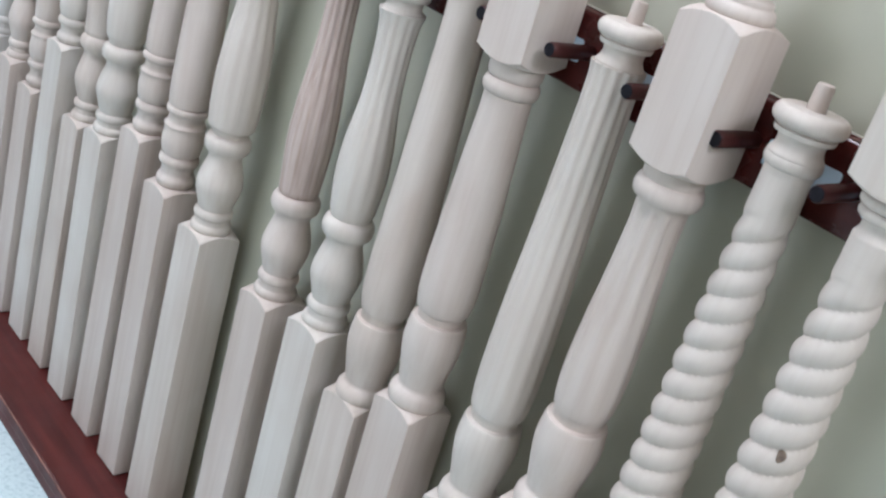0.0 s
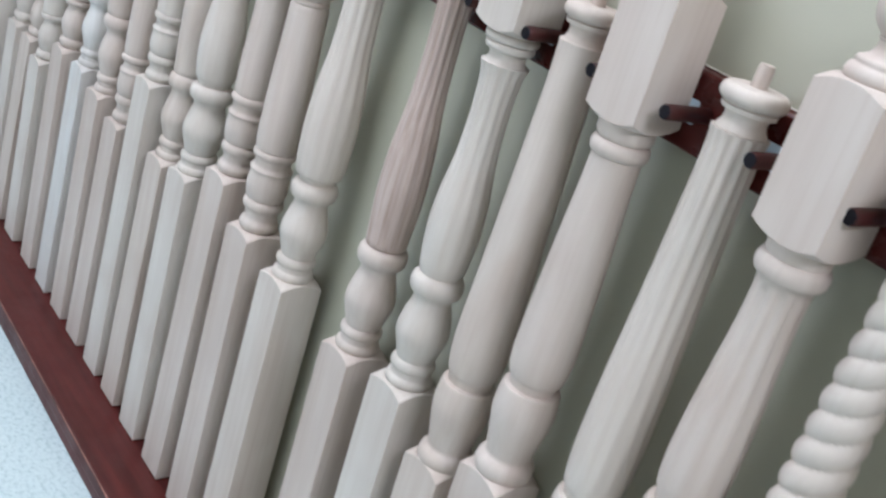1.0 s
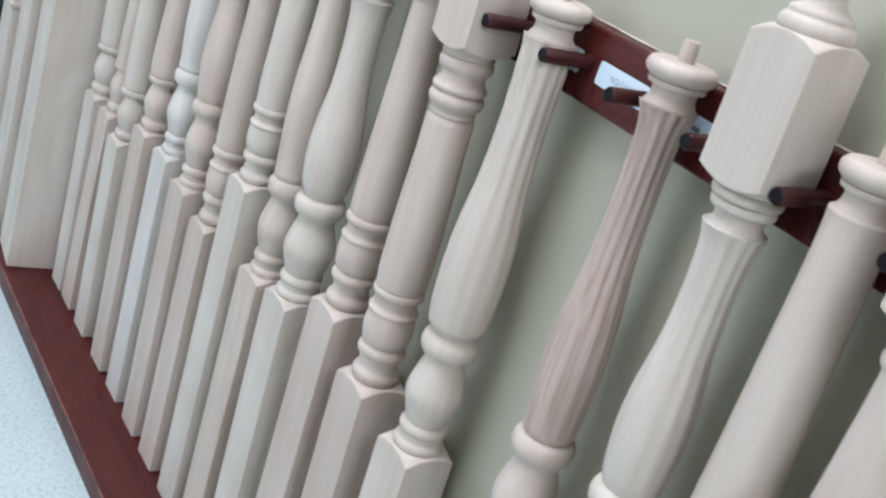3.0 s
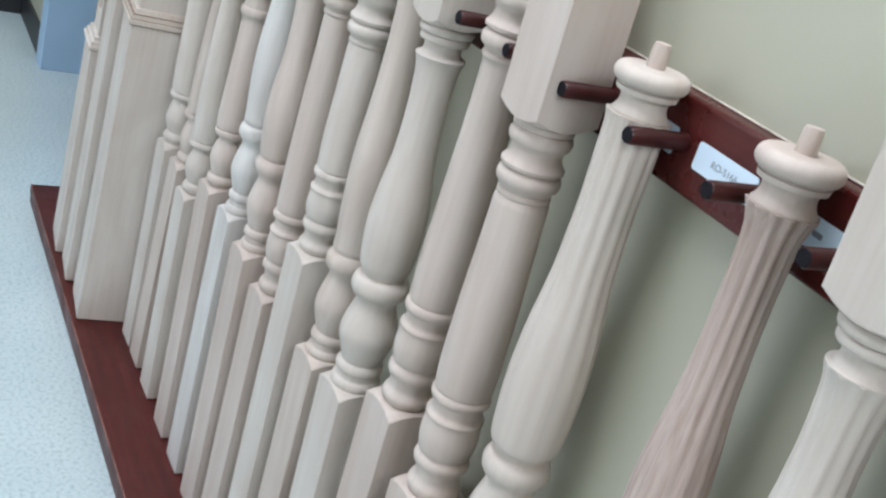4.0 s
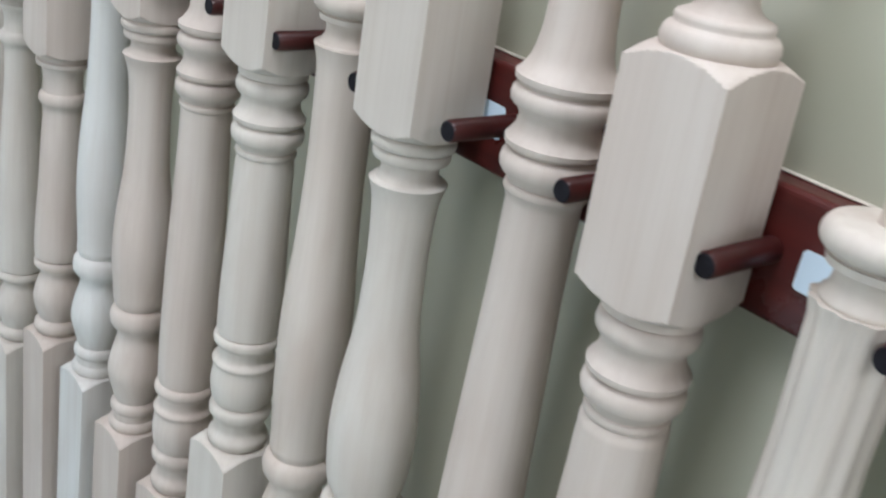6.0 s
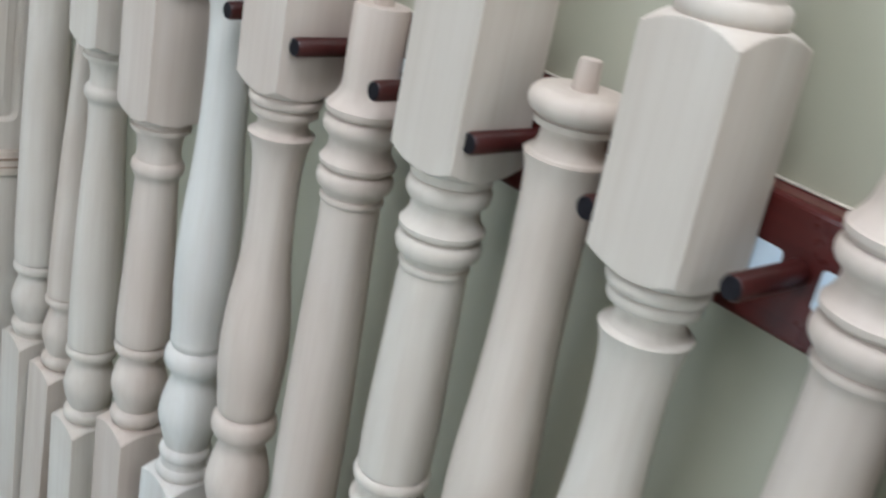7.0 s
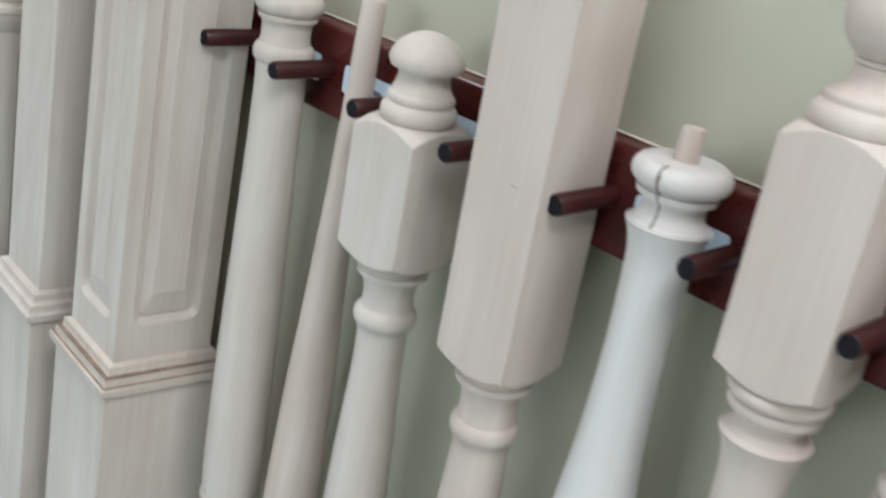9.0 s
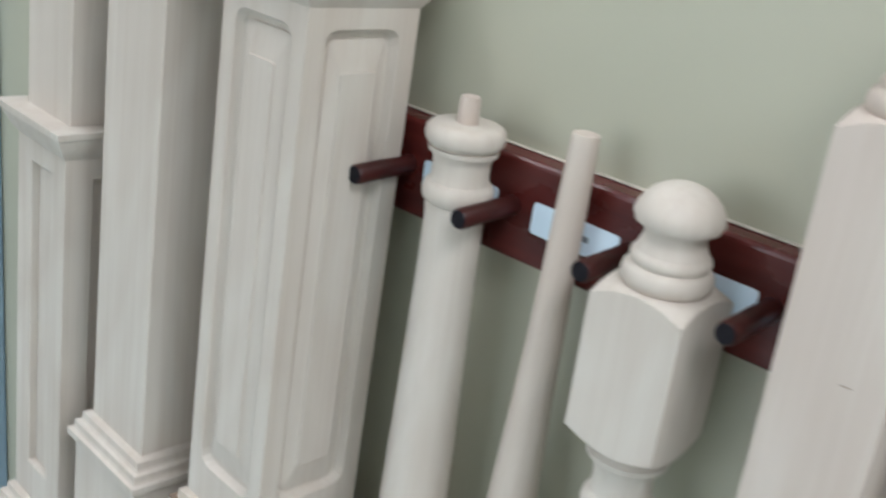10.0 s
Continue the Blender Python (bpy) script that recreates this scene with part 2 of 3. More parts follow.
def vase_foot(b, k=1.0):
    """Two rings, a vase and a fat collar that stand on a base block with its top at b."""
    return (
        [(b - 0.006, 0.0262 * k), (b - 0.004, 0.027 * k)] + bead(b + 0.0045, 0.0302 * k, 0.0075, 0.005) + [(b + 0.0125, 0.0258 * k), (b + 0.0165, 0.0252 * k)]
        + bead(b + 0.0265, 0.0288 * k, 0.0072, 0.0048)
        + flow([(b + 0.0345, 0.0236 * k), (b + 0.046, 0.0272 * k), (b + 0.071, 0.0335 * k), (b + 0.093, 0.0302 * k), (b + 0.112, 0.0246 * k), (b + 0.1195, 0.0243 * k)])
        + [(b + 0.1235, 0.0262 * k)] + bead(b + 0.1375, 0.0335 * k, 0.0132, 0.008)
    )


def vase_body(b, top, k=1.0, belly=0.033, neck=0.02, lip=0.0278):
    """The long slim vase above the collar, up to a neck that flares to a crisp shoulder at top."""
    h = top - b - 0.155
    mid = 0.5 * (belly + neck)
    return flow([(b + 0.1515, 0.0255 * k), (b + 0.158, 0.0275 * k), (b + 0.17, (belly - 0.0028) * k), (b + 0.155 + 0.21 * h, belly * k), (b + 0.155 + 0.37 * h, (mid + 0.0032) * k), (b + 0.155 + 0.56 * h, (neck + 0.0022) * k), (b + 0.155 + 0.75 * h, neck * k), (top - 0.03, (neck + 0.0008) * k), (top - 0.012, (neck + lip) * 0.49 * k), (top, lip * k)], 8)


def ring_foot(b, s=1.0, k=1.0):
    """Stacked rings and a drum band above a base block."""
    return (
        [(b - 0.004, 0.026 * k), (b + 0.004, 0.0265 * k)] + flow([(b + 0.006, 0.029 * k), (b + 0.016 * s, 0.0305 * k), (b + 0.026 * s, 0.0255 * k), (b + 0.036 * s, 0.0255 * k)])
        + bead(b + 0.05 * s, 0.0315 * k, 0.0075, 0.005)
        + flow([(b + 0.06 * s, 0.0265 * k), (b + 0.066 * s, 0.03 * k), (b + 0.085 * s, 0.0325 * k), (b + 0.106 * s, 0.031 * k), (b + 0.113 * s, 0.0325 * k), (b + 0.12 * s, 0.028 * k), (b + 0.131 * s, 0.0275 * k)])
        + bead(b + 0.14 * s, 0.033 * k, 0.0065, 0.005)
    )


def urn_foot(b, k=1.0):
    """A ring, a plump urn and a groove above a base block."""
    return (
        [(b - 0.004, 0.03 * k), (b + 0.004, 0.031 * k)] + bead(b + 0.016, 0.0345 * k, 0.013, 0.008)
        + flow([(b + 0.032, 0.026 * k), (b + 0.045, 0.0285 * k), (b + 0.085, 0.0352 * k), (b + 0.112, 0.0338 * k), (b + 0.119, 0.0322 * k)])
        + [(b + 0.1205, 0.0268 * k), (b + 0.1285, 0.0264 * k)]
    )


def slim_foot(b, k=1.0):
    """A small ring, a ball-like urn and a bead above a base block."""
    return (
        [(b - 0.004, 0.024 * k), (b + 0.003, 0.0245 * k)] + bead(b + 0.016, 0.029 * k, 0.0085, 0.006)
        + flow([(b + 0.026, 0.0225 * k), (b + 0.035, 0.0262 * k), (b + 0.055, 0.0302 * k), (b + 0.074, 0.0262 * k), (b + 0.087, 0.0212 * k), (b + 0.0915, 0.0212 * k)])
        + bead(b + 0.101, 0.0298 * k, 0.0068, 0.005) + [(b + 0.109, 0.0262 * k)]
    )


def pin_cap(h, k=1.0, ledge=True):
    """The round cap of a pin-top: a cove over the shoulder at h, a crisp fillet and a fat flat-topped rim."""
    low = [(h - 0.0006, 0.0225 * k), (h, 0.0278 * k), (h + 0.0014, 0.0272 * k)] + flow([(h + 0.0018, 0.0248 * k), (h + 0.008, 0.0212 * k), (h + 0.0145, 0.0207 * k), (h + 0.0185, 0.0226 * k)], 4)
    if not ledge:
        low = [(h - 0.0012, 0.0235 * k), (h + 0.0002, 0.0247 * k)] + low[3:]
    low += [(h + 0.0188, 0.0262 * k), (h + 0.0232, 0.0272 * k), (h + 0.0235, 0.0252 * k), (h + 0.0248, 0.0254 * k)]
    rim = [(h + 0.0333 + 0.0083 * math.sin(a), (0.0252 + 0.0076 * math.cos(a)) * k) for a in (radians(q) for q in (-84, -65, -45, -25, -5, 15, 35, 55, 72, 86))]
    return low + rim + [(h + 0.0419, 0.0215 * k), (h + 0.0421, 0.0120 * k)]


def collar_up(h, k=1.0):
    """Shoulder, cove and two stepped rings under a square top block that begins at h."""
    return [(h - 0.0365, 0.0282 * k), (h - 0.0352, 0.0278 * k)] + flow([(h - 0.0348, 0.0245 * k), (h - 0.029, 0.0212 * k), (h - 0.0225, 0.0218 * k), (h - 0.0205, 0.0236 * k)], 4) + [(h - 0.0203, 0.0258 * k)] + bead(h - 0.0155, 0.0285 * k, 0.0046, 0.0028) + [(h - 0.0105, 0.0266 * k)] + bead(h - 0.0055, 0.0312 * k, 0.0048, 0.003) + [(h - 0.0004, 0.0288 * k), (h + 0.004, 0.0285 * k)]


def trumpet_rings(h, k=1.0):
    """A lip and a fat bead, then a trumpet-shaped band whose lower edge stands proud over a groove."""
    return (
        [(h - 0.022, 0.0245 * k)] + bead(h - 0.0165, 0.0262 * k, 0.0035, 0.0025) + bead(h, 0.0312 * k, 0.0085, 0.006) + [(h + 0.0095, 0.0274 * k), (h + 0.011, 0.0274 * k), (h + 0.0116, 0.0304 * k), (h + 0.015, 0.0308 * k)]
        + flow([(h + 0.0156, 0.0302 * k), (h + 0.022, 0.0262 * k), (h + 0.029, 0.0248 * k), (h + 0.033, 0.0262 * k)])
    )


def ring_up(h, k=1.0):
    """A bead, a trumpet band and a ring under a square top block that begins at h."""
    return trumpet_rings(h - 0.057, k) + bead(h - 0.0155, 0.0305 * k, 0.0078, 0.005) + [(h - 0.007, 0.0272 * k), (h - 0.0062, 0.0292 * k), (h + 0.004, 0.029 * k)]


def ball_finial(h, k=1.0):
    neck = [(h - 0.009, 0.026 * k), (h - 0.004, 0.0268 * k)] + bead(h + 0.0045, 0.0312 * k, 0.008, 0.006) + bead(h + 0.0152, 0.0262 * k, 0.0034, 0.0025)
    neck += flow([(h + 0.0192, 0.0222 * k), (h + 0.0222, 0.0176 * k), (h + 0.0272, 0.0148 * k), (h + 0.0335, 0.0143 * k)], 5) + bead(h + 0.0355, 0.0158 * k, 0.0018, 0.0015)
    return neck + [(h + 0.0605 + 0.0272 * math.sin(a), 0.0272 * math.cos(a)) for a in (radians(q) for q in (-58, -46, -34, -22, -10, 2, 14, 28, 44, 60, 75, 86))]


def mushroom_finial(h, k=1.0):
    low = [(h - 0.009, 0.026 * k), (h - 0.003, 0.0268 * k)] + bead(h + 0.0065, 0.0298 * k, 0.0082, 0.006) + bead(h + 0.0185, 0.0262 * k, 0.0042, 0.003) + flow([(h + 0.024, 0.0232 * k), (h + 0.031, 0.0204 * k), (h + 0.0375, 0.0202 * k), (h + 0.041, 0.0222 * k)])
    return low + [(h + 0.0413, 0.0268 * k)] + [(h + 0.0428 + 0.0255 * math.sin(a), 0.0292 * k * math.cos(a)) for a in (radians(q) for q in (-3, 8, 20, 32, 45, 58, 70, 80, 87))]


# ---- the large structure ----
WALL_Y = -0.033
X0, X1, Y0 = -4.6, 3.0, -4.5


def setting(name, bm, mat, label, category=""):
    return tagged(part(name, bm, mat), label, category, kind="structure")


setting("floor", box(X0 - 0.1, X1 + 0.1, Y0 - 0.1, 1.2, -0.1, 0.0), FLOOR_TILE, "pale speckled vinyl tile floor")
bm = box(-3.05, X1, WALL_Y, WALL_Y + 0.12, 0, CEIL)
setting("wall_north", bm, WALL_PAINT, "sage green painted wall behind the posts")
setting("wall_north_far", box(X0, -3.98, WALL_Y, WALL_Y + 0.12, 0, CEIL), WALL_PAINT, "sage green painted wall past the doorway")
setting("wall_north_lintel", box(-3.98, -3.05, WALL_Y, WALL_Y + 0.12, 2.08, CEIL), WALL_PAINT, "sage green painted wall over the doorway")
setting("wall_west", box(X0 - 0.12, X0, Y0, 1.2, 0, CEIL), WALL_PAINT, "sage green painted end wall")
setting("wall_east", box(X1, X1 + 0.12, Y0, 1.2, 0, CEIL), WALL_PAINT, "sage green painted wall")
bm = box(X0, -4.3, Y0 - 0.12, Y0, 0, CEIL)
box(-1.7, X1, Y0 - 0.12, Y0, 0, CEIL, bm=bm)
box(-4.3, -1.7, Y0 - 0.12, Y0, 0, 0.65, bm=bm)
box(-4.3, -1.7, Y0 - 0.12, Y0, 2.35, CEIL, bm=bm)
setting("wall_south", bm, WALL_PAINT, "sage green painted wall with a wide window opening")
setting("ceiling", box(X0 - 0.12, X1 + 0.12, Y0 - 0.12, 1.2, CEIL, CEIL + 0.1), CEILING_PAINT, "white ceiling")
# added backing; the unlit room's shade is in its colour
setting("inner_room_backing", box(X0, X1, 1.08, 1.2, 0, CEIL), UNLIT_ROOM, "dark backing for the unlit room beyond the doorway")
setting("baseboard", box(X0 + 0.012, -4.05, WALL_Y - 0.01, WALL_Y, 0, 0.1, 0.002), BLACK_VINYL, "black vinyl baseboard past the doorway")
setting("baseboard_end", box(X0, X0 + 0.012, Y0, WALL_Y - 0.01, 0, 0.1, 0.002), BLACK_VINYL, "black vinyl baseboard on the end wall")
# frame and casing carry the daylight's blue in their colour
for nm, a, b in (("door_frame_far", -3.98, -3.95), ("door_frame_near", -3.08, -3.05)):
    setting(nm, box(a, b, WALL_Y - 0.018, WALL_Y + 0.138, 0, 2.08, 0.003), DAYLIT_JAMB, "pale door frame with daylight's blue in its colour", "door frame")
setting("door_frame_near_trim", box(-3.05, -2.9, WALL_Y - 0.02, WALL_Y, 0, 2.14, 0.004), DAYLIT_JAMB, "pale door casing with daylight's blue in its colour", "door casing")
setting("door_frame_trim", box(-4.05, -3.98, WALL_Y - 0.02, WALL_Y, 0, 2.14, 0.004), DAYLIT_JAMB, "pale door casing with daylight's blue in its colour", "door casing")

ledge = tagged(new("display_ledge"), "low dark red-brown stained wooden ledge along the wall", "ledge")
ledge.location = (0, 0, 0)
part("ledge_top", box(-2.885, 1.6, -0.2135, WALL_Y, 0.022, LEDGE_TOP, 0.004), MAHOGANY_LEDGE, ledge)
WORN = painted("worn_ledge_edge", (0.20, 0.085, 0.062), 0.45, 0.75, 22.0)
part("worn_edge", box(-2.884, 1.599, -0.2141, -0.212, 0.0451, 0.0476, 0.0006, 1), WORN, ledge, "rubbed lighter front edge")
part("ledge_front", box(-2.88, 1.6, -0.211, -0.19, 0.0, 0.022), MAHOGANY_LEDGE, ledge)

rail = tagged(new("peg_rail"), "dark red-brown stained wooden rail with round pegs", "peg rail")
bm = box(-2.62, 0.9, RAIL_FACE, WALL_Y, 1.008, 1.0875)
edges = [e for e in bm.edges if abs(e.verts[0].co.y - RAIL_FACE) < 1e-4 and abs(e.verts[1].co.y - RAIL_FACE) < 1e-4]
bmesh.ops.bevel(bm, geom=edges, offset=0.004, segments=3, affect="EDGES", profile=0.5)
part("rail_board", bm, MAHOGANY, rail)
CAULK = painted("cream_caulk", (0.46, 0.41, 0.35), 0.6, 0.25, 40.0)
part("caulk_line", box(-2.619, 0.899, WALL_Y - 0.0035, WALL_Y, 1.0877, 1.0894, 0.0006, 1), CAULK, rail, "thin pale caulk line along the wall")
SLOT = 0.105
for n in range(-3, 22):
    v, f = loft([(0, circle(0.0078)), (0.0615, circle(0.0078)), (0.0635, circle(0.0066))], 24)
    peg = mesh_object("peg", v, f, MAHOGANY_PEG, rail, smooth=40)
    peg.matrix_world = pose(-SLOT * n, RAIL_FACE + 0.001, 1.05, 90, 0, 0)
    v, f = loft([(0.0636, circle(0.0068)), (0.0642, circle(0.006))], 24)
    mesh_object("peg_end", v, f, PEG_END, peg, "dark end grain of the peg")

# ---- the turned posts, from the one nearest the start ----
P = "unfinished pale wood "
B = 0.0335
twist_post = post("twist_newel", P + "twisted newel with a square top", "maple", 0.054, 0.055, 0.034, 0.40, B, urn_foot(0.39) + flow([(0.52, 0.029), (0.60, 0.0318), (0.70, 0.030), (0.80, 0.0282), (0.88, 0.0262), (0.955, 0.0235), (0.968, 0.0235)]) + collar_up(1.022, 0.95)[2:], (1.022, 1.15, 0.034), ball_finial(1.15), rope=(0.5648, 0.952, 0.0267, 2, 0.0052), category="newel post")
post("twist_baluster", P + "rope-twist baluster with a pin top", "maple", -0.0451, -0.0371, 0.028, 0.40, B, urn_foot(0.39) + flow([(0.52, 0.029), (0.60, 0.0328), (0.69, 0.0302), (0.75, 0.0288), (0.83, 0.0272), (0.885, 0.0255), (0.945, 0.0228), (0.99, 0.0215), (0.997, 0.0218)]) + bead(1.0085, 0.0255, 0.0068, 0.0045) + [(1.0165, 0.0215)], cap=pin_cap(1.0125, 1.0, False), pin=(1.052, 1.077, 0.0082), rope=(0.5484, 0.962, 0.0265, 2, 0.0052))
post("fluted_newel", P + "fluted newel with a square top and ball finial", "pink", -0.1426, -0.1416, 0.0355, 0.565, B, urn_foot(0.556) + flow([(0.686, 0.0275), (0.692, 0.0298), (0.71, 0.0322), (0.74, 0.0328), (0.79, 0.0308), (0.84, 0.0274), (0.89, 0.025), (0.92, 0.0255)]) + bead(0.933, 0.0335, 0.0105, 0.006) + [(0.945, 0.0292), (0.957, 0.0295)], (0.9555, 1.0995, 0.0352), ball_finial(1.0995), flutes=(0.70, 0.915, 10, 0.0027), category="newel post", spin=-3.0)
post("fluted_baluster", P + "fluted tapering baluster with a pin top", "maple", -0.2502, -0.2349, 0.028, 0.491, B, urn_foot(0.482) + flow([(0.612, 0.028), (0.619, 0.0312), (0.645, 0.0338), (0.69, 0.0342), (0.755, 0.0328), (0.83, 0.0298), (0.90, 0.0278), (0.97, 0.0262), (1.0, 0.0265), (1.012, 0.0282)]), cap=pin_cap(1.012, 0.98, False), pin=(1.052, 1.075, 0.008), flutes=(0.625, 1.014, 14, 0.0018))
post("tapered_newel", P + "plain tapering newel with a square top", "pink", -0.3696, -0.3522, 0.034, 0.549, B, urn_foot(0.541) + flow([(0.671, 0.0285), (0.676, 0.0312), (0.692, 0.0338), (0.72, 0.0342), (0.79, 0.0322), (0.85, 0.0295), (0.90, 0.0272), (0.93, 0.0265)]) + bead(0.942, 0.0312, 0.0088, 0.006) + [(0.9525, 0.0278), (0.957, 0.0298), (0.972, 0.0298)], (0.968, 1.11, 0.034), ball_finial(1.11), category="newel post")
post("tapered_baluster", P + "plain tapering baluster with a pin top", "poplar", -0.468, -0.441, 0.027, 0.493, B, urn_foot(0.4815) + flow([(0.6115, 0.0275), (0.618, 0.0308), (0.64, 0.0338), (0.67, 0.0342), (0.72, 0.0328), (0.80, 0.0302), (0.88, 0.0282), (0.96, 0.0262), (1.0, 0.0262), (1.013, 0.0272)]), cap=pin_cap(1.013, 0.98), pin=(1.052, 1.075, 0.008))
post("fluted_vase_newel", P + "fluted vase-shaped newel with a square top", "hemlock", -0.567, -0.5402, 0.034, 0.5385, B, vase_foot(0.5385) + vase_body(0.5385, 0.9525, 1.0, 0.0328, 0.0225, 0.0282) + collar_up(0.9895)[1:], (0.9895, 1.12, 0.0335), ball_finial(1.12), flutes=(0.705, 0.9535, 13, 0.0013), category="newel post")
post("oak_fluted_baluster", "unfinished reddish oak fluted vase baluster with a pin top", "oak", -0.6885, -0.659, 0.027, 0.5115, B, vase_body(0.5115, 1.012, 1.0, 0.0312, 0.0203), lower=vase_foot(0.5115), lower_wood="pink", cap=pin_cap(1.012, 1.0, False), pin=(1.052, 1.073, 0.008), flutes=(0.67, 1.014, 13, 0.0021))
post("fluted_vase_baluster", P + "fluted vase baluster with a pin top", "maple", -0.8688, -0.852, 0.028, 0.5135, B, vase_foot(0.5135, 1.01) + vase_body(0.5135, 1.0105, 1.0, 0.0376, 0.0258, 0.0292), cap=pin_cap(1.0105, 1.0, False), pin=(1.05, 1.073, 0.008), flutes=(0.68, 1.0125, 13, 0.0016))
post("banded_newel", P + "banded newel with a square top and ball finial", "pink", -0.9845, -0.966, 0.0345, 0.5305, B, ring_foot(0.5275, 0.9, 0.98) + flow([(0.661, 0.0305), (0.69, 0.0322), (0.76, 0.0312), (0.83, 0.0288), (0.877, 0.0278)]) + ring_up(0.9575, 1.03)[1:], (0.9575, 1.104, 0.0345), ball_finial(1.104, 1.03), category="newel post")
post("banded_column", P + "banded column with stacked rings and a long plain top", "pink", -1.0877, -1.0786, 0.028, 0.5725, B, ring_foot(0.5695, 0.9, 0.97) + flow([(0.702, 0.0292), (0.74, 0.0302), (0.83, 0.0278), (0.92, 0.0252), (0.976, 0.0246)]) + trumpet_rings(1.0015, 1.06)[1:] + bead(1.0435, 0.0338, 0.0068, 0.005) + [(1.051, 0.0296), (1.053, 0.0296), (1.0536, 0.0328), (1.0574, 0.0332)] + flow([(1.058, 0.0322), (1.067, 0.0262), (1.078, 0.0234), (1.10, 0.0214), (1.17, 0.0195), (1.24, 0.0185)]))
post("vase_newel", P + "vase-shaped newel with a square top and rings", "hemlock", -1.2145, -1.19, 0.033, 0.5175, B, vase_foot(0.5175, 1.06) + vase_body(0.5175, 0.9425, 1.0, 0.0352, 0.0228, 0.0288) + collar_up(0.979)[1:], (0.979, 1.125, 0.0325), ball_finial(1.125), category="newel post")
post("slim_vase_baluster", "unfinished tan wood vase baluster with a pin top", "poplar", -1.3065, -1.295, 0.028, 0.4985, 0.032, vase_foot(0.4985, 0.96) + vase_body(0.4985, 1.014, 1.0, 0.0302, 0.0234, 0.0286), cap=pin_cap(1.014), pin=(1.054, 1.075, 0.008))
post("ringed_newel", P + "ringed newel with a square top and ball finial", "hemlock", -1.4005, -1.396, 0.0325, 0.6015, 0.032, ring_foot(0.5975, 0.84, 0.93) + flow([(0.722, 0.0282), (0.76, 0.0288), (0.83, 0.0268), (0.885, 0.0252)]) + ring_up(0.9695)[1:], (0.9695, 1.110, 0.0325), ball_finial(1.110), category="newel post")
post("cylinder_top_baluster", P + "ringed baluster with a plain cylinder and pin top", "pink", -1.516, -1.5017, 0.025, 0.4745, 0.032, ring_foot(0.4715, 0.9, 0.95) + flow([(0.604, 0.0285), (0.66, 0.0292), (0.76, 0.0275), (0.84, 0.0248), (0.888, 0.0238)]) + trumpet_rings(0.9155, 0.98)[1:] + bead(0.958, 0.0312, 0.0076, 0.006) + [(0.967, 0.0274), (0.9685, 0.0274), (0.9692, 0.0309), (0.9735, 0.0314)] + flow([(0.974, 0.0305), (0.9805, 0.0252), (0.987, 0.0222), (0.994, 0.0214)]) + [(1.0495, 0.0212), (1.0515, 0.0203)], pin=(1.05, 1.072, 0.0078))
post("vase_newel", P + "vase-shaped newel with a square top", "pink", -1.6132, -1.6035, 0.033, 0.4935, 0.032, vase_foot(0.4935, 0.92) + vase_body(0.4935, 0.9175, 1.0, 0.0312, 0.0206, 0.0284) + collar_up(0.9535)[1:], (0.9535, 1.1085, 0.0312), ball_finial(1.1085), category="newel post")
white_post = post("white_vase_baluster", "white vase baluster with a pin top beside bare wood posts", "white", -1.7165, -1.711, 0.0275, 0.506, 0.0315, vase_foot(0.506, 0.94) + vase_body(0.506, 1.012, 1.0, 0.0298, 0.0208, 0.0282), cap=pin_cap(1.012, 0.97), pin=(1.052, 1.075, 0.008))
square_post = post("square_newel", P + "newel with a long square top", "pink", -1.822, -1.816, 0.0345, 0.5045, 0.032, slim_foot(0.4985) + flow([(0.609, 0.0288), (0.625, 0.0296), (0.66, 0.0282), (0.712, 0.0252), (0.79, 0.0214)]) + bead(0.806, 0.0265, 0.008, 0.005) + flow([(0.8155, 0.0222), (0.828, 0.0216), (0.84, 0.0236), (0.845, 0.0262)]) + [(0.8456, 0.0292), (0.8500, 0.0298), (0.852, 0.0272), (0.86, 0.027)], (0.857, 1.1495, 0.033), ball_finial(1.1495), category="newel post")
post("mushroom_newel", P + "short newel with a square top and mushroom cap", "hemlock", -1.9465, -1.9425, 0.033, 0.432, 0.032, slim_foot(0.4245) + flow([(0.535, 0.0282), (0.58, 0.0285), (0.65, 0.0272), (0.72, 0.0245), (0.79, 0.0208), (0.826, 0.0206)]) + bead(0.841, 0.0262, 0.008, 0.005) + flow([(0.8505, 0.0212), (0.862, 0.0206), (0.873, 0.0228), (0.8785, 0.0258)]) + [(0.879, 0.0285), (0.8830, 0.029), (0.885, 0.0265), (0.893, 0.026)], (0.8905, 1.006, 0.0335), mushroom_finial(1.006), category="newel post")
post("tapered_stick_baluster", P + "slender tapering baluster with a plain stick top", "poplar", -2.0375, -2.049, 0.014, 0.4475, 0.0315, slim_foot(0.4405, 0.94) + flow([(0.55, 0.0262), (0.62, 0.0254), (0.73, 0.0218), (0.79, 0.0186), (0.88, 0.0148), (0.96, 0.0124), (1.05, 0.0104), (1.075, 0.0099)]) + [(1.077, 0.0092)])
